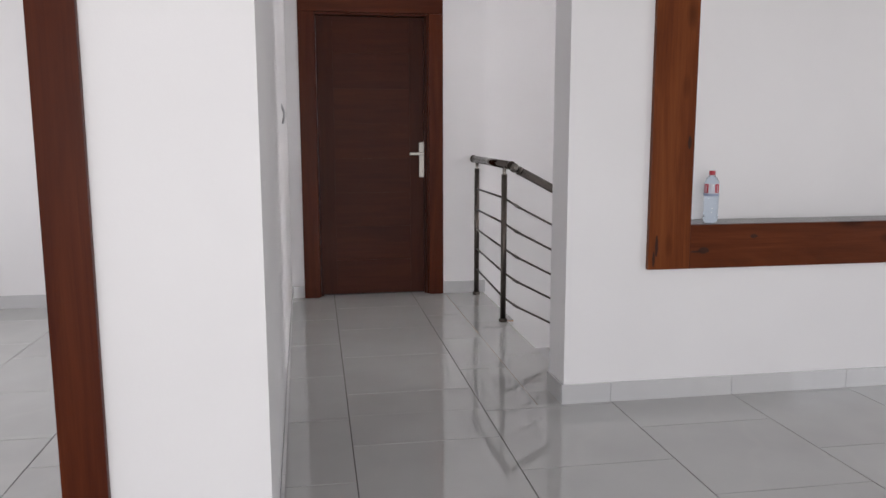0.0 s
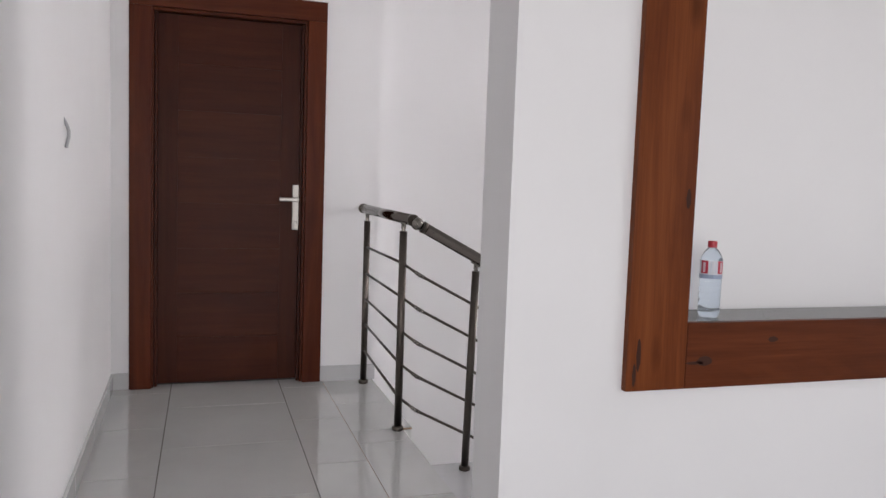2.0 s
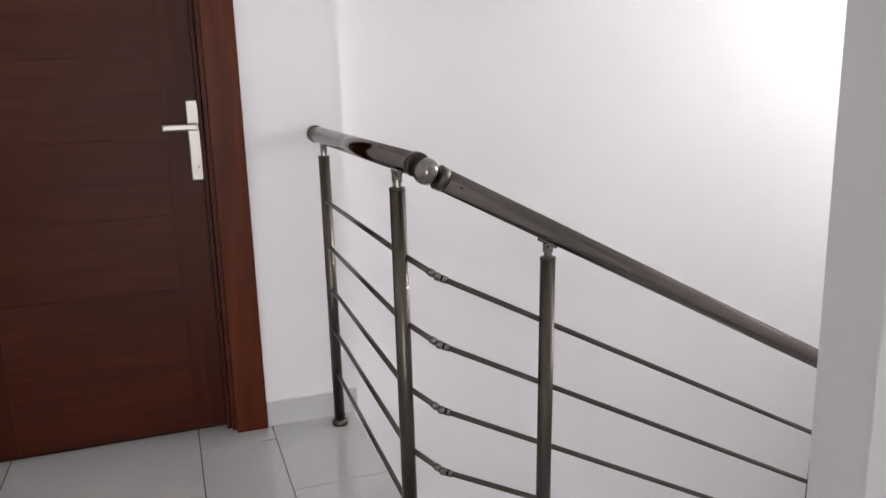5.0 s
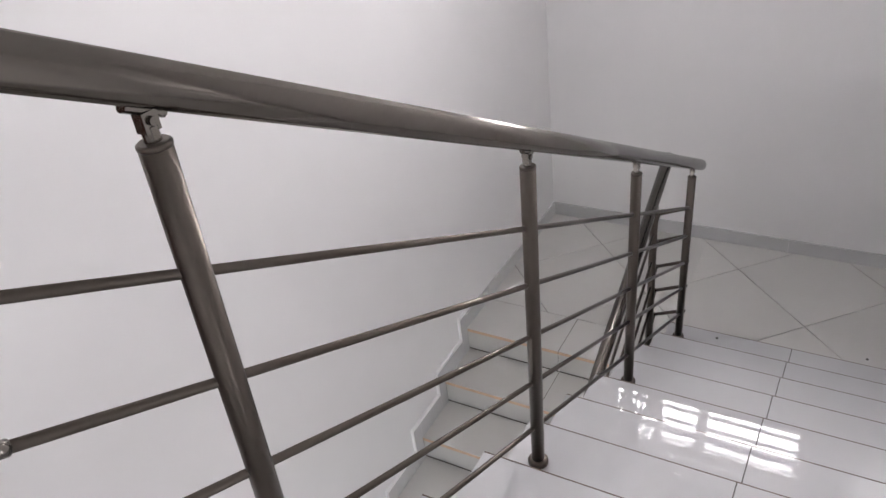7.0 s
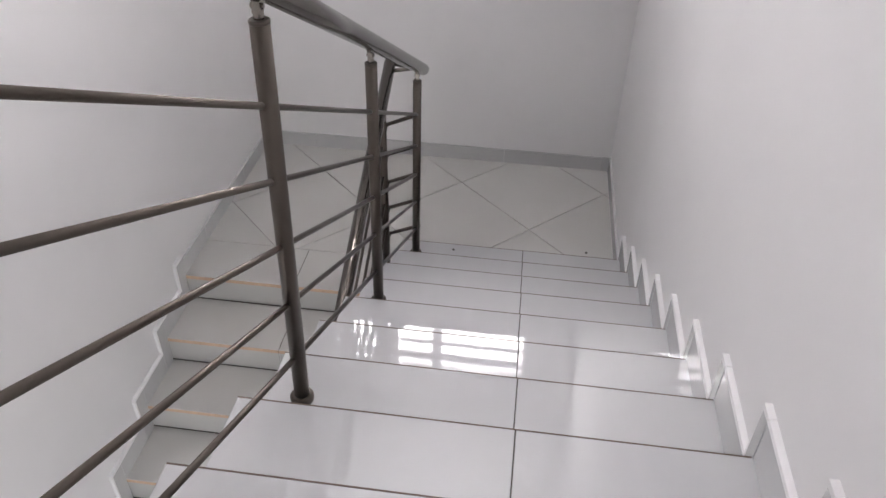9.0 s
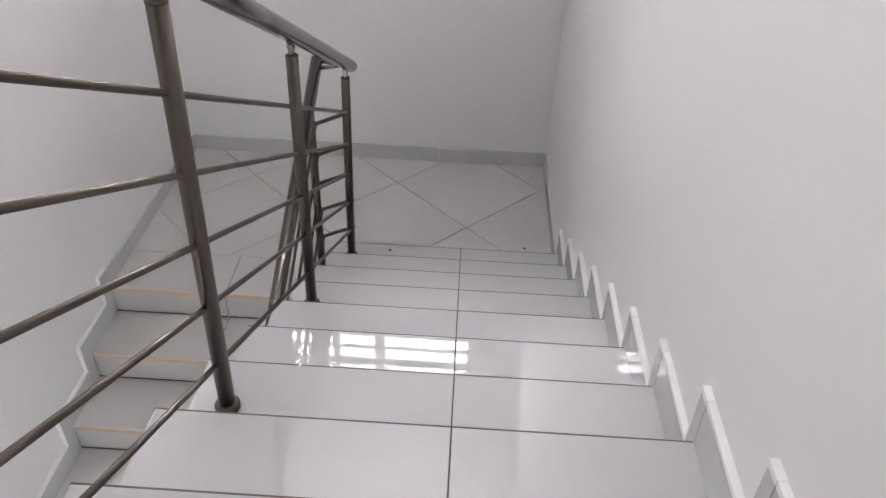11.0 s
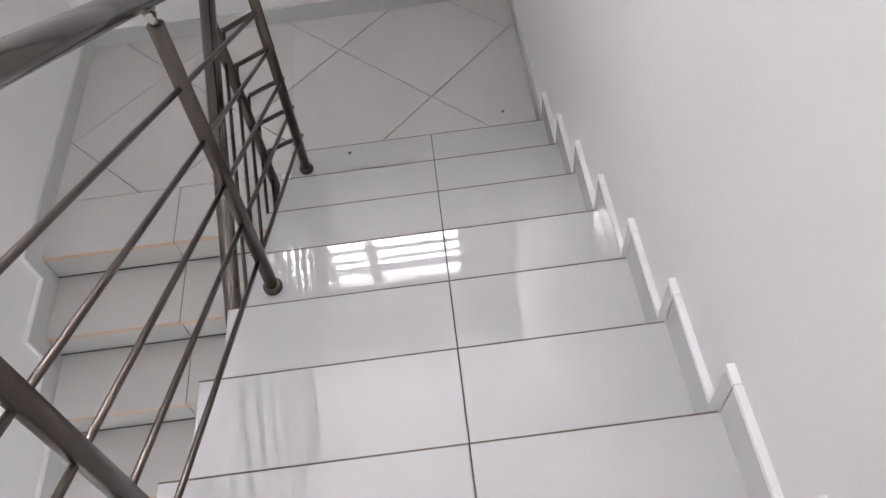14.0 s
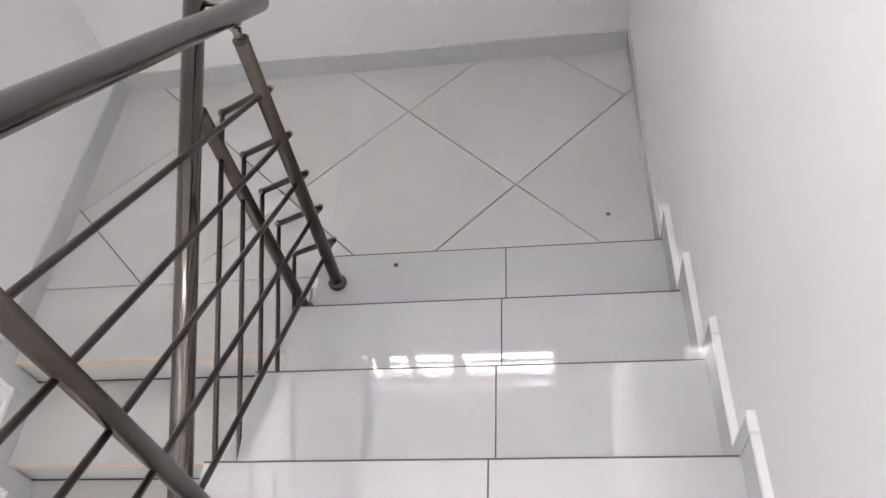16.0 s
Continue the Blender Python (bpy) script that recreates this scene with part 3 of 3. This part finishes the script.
for y0, y1 in ((WY0 + 0.05, 6.065), (6.14, 6.41), (6.46, WY1 - 0.05)):
    pane = part("pane", box(6.266, y0, WZ0 + 0.05, 6.272, y1, WZ1 - 0.05), GLASS, window)
    pane.visible_shadow = False
for k in range(6):
    z = WZ0 + 0.11 + k * 0.135
    part("security_bar", box(6.335, WY0, z, 6.35, WY1, z + 0.03), BAR_WHITE, window)
for y in (6.53, 6.6, 6.67, 6.74):
    part("security_bar", box(6.352, y, WZ0, 6.362, y + 0.016, WZ1), BAR_WHITE, window)
part("window_sill", box(END_X - 0.03, WY0 - 0.03, WZ0 - 0.03, 6.24, WY1 + 0.03, WZ0, 0.004), FRAME_WHITE, window)

# ---- cable end on the passage wall ----
curve = bpy.data.curves.new("cable", "CURVE")
curve.dimensions, curve.bevel_depth, curve.bevel_resolution = "3D", 0.006, 3
sp = curve.splines.new("BEZIER")
sp.bezier_points.add(2)
for bp, co in zip(sp.bezier_points, ((0.588, 5.46, 1.378), (0.603, 5.475, 1.335), (0.597, 5.465, 1.278))):
    bp.co, bp.handle_left_type, bp.handle_right_type = co, "AUTO", "AUTO"
cable = new("cable", curve)
curve.materials.append(WIRE)
tagged(cable, "short grey cable end sticking out of the white wall", "cable")

# ---- small plugs left in the tiles ----
for x, y, z in ((5.01, 5.871, -10 * RISE), (5.293, 5.188, LAND_Z)):
    plug = part("floor_plug", turned([(0.007, 0.0), (0.008, 0.002), (0.006, 0.004), (0.002, 0.0045)], 12, (x, y, z)), DARK)
    tagged(plug, "small dark plug in the light floor tile", "plug", "plugs in the stair tiles")

# ---- skirting tiles ----
skirting = thing("baseboard", "light grey tile skirting along the white walls", "skirting", kind="structure")


def skirt_run(parent, a, b, height, z=0.0, first=0.6, thick=0.012):
    """Tiles of 0.6 m along a wall from a to b; the wall lies to the left of the way."""
    a, b = Vector((*a, 0)), Vector((*b, 0))
    way = (b - a).normalized()
    out = Vector((way.y, -way.x, 0)) * thick
    s, step, total = 0.0, first, (b - a).length
    while s < total - 0.01:
        e = min(s + step, total)
        p, q = a + way * (s + 0.001), a + way * (e - 0.001)
        bm = prism([(v.x, v.y) for v in (p, q, q + out, p + out)], z, z + height, 0.0015)
        part("skirting_tile", bm, [SKIRT_TILE, SKIRT_TILE], parent)
        s, step = e, 0.6


skirt_run(skirting, (1.838, 4.52), (6.2, 4.52), 0.09, first=0.235)
skirt_run(skirting, (1.85, 4.74), (1.85, 4.52), 0.09)
skirt_run(skirting, (0.634, 3.175), (0.565, 7.06), 0.09)
skirt_run(skirting, (0.564, 7.075), (0.656, 7.075), 0.09)
skirt_run(skirting, (1.717, 7.075), (2.05, 7.075), 0.09)
skirt_run(skirting, (-2.9, 7.075), (0.36, 7.075), 0.09)
skirt_run(skirting, (0.249, 3.17), (0.632, 3.17), 0.09)
skirt_run(skirting, (END_X, WELL_Y1), (END_X, WELL_Y0), 0.09, LAND_Z, 0.33)
skirt_run(skirting, (LOW_X, WELL_Y1), (END_X, WELL_Y1), 0.09, LAND_Z, 0.3)
skirt_run(skirting, (END_X, WELL_Y0), (LAND_X, WELL_Y0), 0.09, LAND_Z, 0.4)

stair_skirting = thing("baseboard", "stepped grey tile skirting beside the stairs", "skirting", kind="structure")
LAP, TALL, EDGE = 0.036, 0.108, 0.014      # skirting past the nosing, its height, the white plaster edge on top
for n in range(1, 11):
    # upright piece that covers the riser's end
    z, x = level(n), nosing(n)
    y1 = WELL_Y0 + 0.0145
    part("skirting_tile", box(x + 0.0004, WELL_Y0, level(n + 1), x + LAP, y1, z + TALL), SKIRT_TILE, stair_skirting)
    part("plaster_edge", box(x - 0.002, WELL_Y0, z + TALL + 0.0002, x + LAP + 0.004, y1 + 0.002, z + TALL + EDGE, 0.002), WALL, stair_skirting)
    part("plaster_edge", box(x + LAP + 0.0002, WELL_Y0, level(n + 1) + TALL + EDGE + 0.001, x + LAP + 0.006, y1, z + TALL), WALL, stair_skirting)
    x0 = nosing(n - 1) + LAP + 0.0012
    part("skirting_tile", prism([(x0, z), (x - 0.001, z), (x - 0.001, z + TALL), (x0, z + TALL)], WELL_Y0, WELL_Y0 + 0.014, 0.001, "y"),
         [SKIRT_TILE, SKIRT_TILE], stair_skirting)
    part("plaster_edge", box(x0, WELL_Y0, z + TALL + 0.0002, x - 0.003, WELL_Y0 + 0.016, z + TALL + EDGE, 0.002), WALL, stair_skirting)
LOW_LAP = 0.07
for n in range(0, 9):
    z, x, y0 = LAND_Z - n * RISE, LOW_X - n * 0.298, WELL_Y1 - 0.0145
    part("skirting_tile", box(x - LOW_LAP, y0, z - RISE, x - 0.0004, WELL_Y1, z + TALL), SKIRT_TILE, stair_skirting)
    part("plaster_edge", box(x - LOW_LAP - 0.004, y0 - 0.002, z + TALL + 0.0002, x + 0.002, WELL_Y1, z + TALL + EDGE, 0.002), WALL, stair_skirting)
    part("plaster_edge", box(x - LOW_LAP - 0.008, y0 - 0.001, z - RISE + TALL + EDGE + 0.001, x - LOW_LAP - 0.0002, WELL_Y1, z + TALL), WALL, stair_skirting)
    if n == 0:
        continue
    x1 = x + 0.298 - LOW_LAP - 0.0012
    part("skirting_tile", prism([(x + 0.001, z), (x1, z), (x1, z + TALL), (x + 0.001, z + TALL)], WELL_Y1, WELL_Y1 - 0.014, 0.001, "y"),
         [SKIRT_TILE, SKIRT_TILE], stair_skirting)
    part("plaster_edge", box(x + 0.003, y0 - 0.002, z + TALL + 0.0002, x1, WELL_Y1, z + TALL + EDGE, 0.002), WALL, stair_skirting)

# ---- tread and riser tiles ----
JOINT_Y = 5.525
for n in range(1, 11):
    z, x0, x1 = level(n), nosing(n - 1), nosing(n)
    part("tread_grout", box(x0, JOINT_Y - 0.002, z - T + 0.001, x1 + 0.001, JOINT_Y + 0.002, z - 0.0022), GROUT, upper)
    part("nosing_joint", box(x1 + 0.0002, WELL_Y0 + 0.016, z - 0.007, x1 + 0.0034, SPLIT_Y, z - 0.0003), NOSING, upper)
    for y0, y1 in ((WELL_Y0 + 0.002, JOINT_Y - 0.0015), (JOINT_Y + 0.0015, SPLIT_Y)):
        bm = prism([(x0 - 0.012, y0), (x1, y0), (x1, y1), (x0 - 0.012, y1)], z - T + 0.002, z, 0.0012)
        part("tread_tile", bm, [TREAD_TILE, RAW_EDGE], upper)
for n in range(0, 11):
    z, x = level(n), nosing(n)
    for y0, y1 in ((WELL_Y0 + 0.002, JOINT_Y - 0.0015), (JOINT_Y + 0.0015, SPLIT_Y - 0.004)):
        part("riser_tile", box(x - 0.018, y0, level(n + 1) + 0.0005, x - 0.008, y1, z - T), TREAD_TILE, upper)
LOW_JOINT = 6.648
for n in range(0, 9):
    z, x1 = LAND_Z - n * RISE, LOW_X - (n - 1) * 0.298 + 0.012
    x0 = LOW_X - n * 0.298
    if n == 0:
        x1 = 5.088
    for y0, y1 in ((LOW_Y, LOW_JOINT - 0.0015), (LOW_JOINT + 0.0015, WELL_Y1 - 0.002)):
        part("tread_tile", prism([(x0, y0), (x1, y0), (x1, y1), (x0, y1)], z - 0.022, z, 0.0016), [LANDING_TILE, RAW_EDGE], lower)
        if y0 == LOW_Y:
            part("tread_grout", box(x0 + 0.001, LOW_JOINT - 0.002, z - 0.02, x1, LOW_JOINT + 0.002, z - 0.0022), GROUT, lower)
        part("riser_tile", box(x0 + 0.01, y0 + 0.004, z - RISE + 0.0005, x0 + 0.02, y1, z - 0.022), LANDING_TILE, lower)
        part("riser_joint", box(x0 + 0.0055, y0 + 0.004, z - RISE + 0.0003, x0 + 0.0098, y1, z - RISE + 0.0045), GROUT, lower)

# ---- half landing's diagonal tiles ----
ux, uy = 0.424, 0.412
for i in range(-5, 6):
    for j in range(-5, 6):
        cx, cy = 5.455 + (i + j + 1) * ux / 1.0 * 1.0, 5.5 + (i - j) * ux
        h = ux - 0.0027
        sq = [(cx - h, cy), (cx, cy - h), (cx + h, cy), (cx, cy + h)]
        for x0, y0, x1, y1 in ((5.04, WELL_Y0, END_X, LOW_Y - 0.04), (5.0915, LOW_Y - 0.04, END_X, WELL_Y1)):
            poly = clipped(sq, x0, y0, x1, y1)
            if len(poly) >= 3:
                part("landing_tile", prism(poly, LAND_Z - 0.008, LAND_Z - 0.0002, 0.001), [LANDING_TILE, LANDING_TILE], landing)

# ---- upper floor tiles, half-bonded columns ----
for col in range(-6, 10):
    x0, x1 = 0.278 + (col - 0) * 0.6, 0.878 + col * 0.6
    start = (3.87 if col % 2 == 0 else 4.19) - 12 * 0.617
    for row in range(18):
        y0, y1 = start + row * 0.617, start + (row + 1) * 0.617
        sq = [(x0 + 0.0018, y0 + 0.0018), (x1 - 0.0018, y0 + 0.0018), (x1 - 0.0018, y1 - 0.0018), (x0 + 0.0018, y1 - 0.0018)]
        for region in ((-2.9, -3.0, 6.2, 4.52), (-2.9, 4.52, 1.730, 7.14)):
            poly = clipped(sq, *region)
            if len(poly) >= 3 and min(p[1] for p in poly) > -2.9:
                part("floor_tile", prism(poly, -0.008, 0.0, 0.0012), [FLOOR_TILE, FLOOR_TILE], floor)
for y0, y1 in ((4.52, 4.70), (4.70, 5.31), (5.31, 5.94), (5.94, 6.12), (6.12, 6.58), (6.58, 7.075)):
    edge = EDGE_X if y0 > 6.1 else STEP_X
    sq = [(1.732, y0 + 0.001), (edge, y0 + 0.001), (edge, y1 - (0.0 if y1 == 6.12 else 0.001)), (1.732, y1 - (0.0 if y1 == 6.12 else 0.001))]
    part("floor_tile", prism(sq, -0.011, 0.0, 0.0012), [FLOOR_TILE, RAW_EDGE], floor)
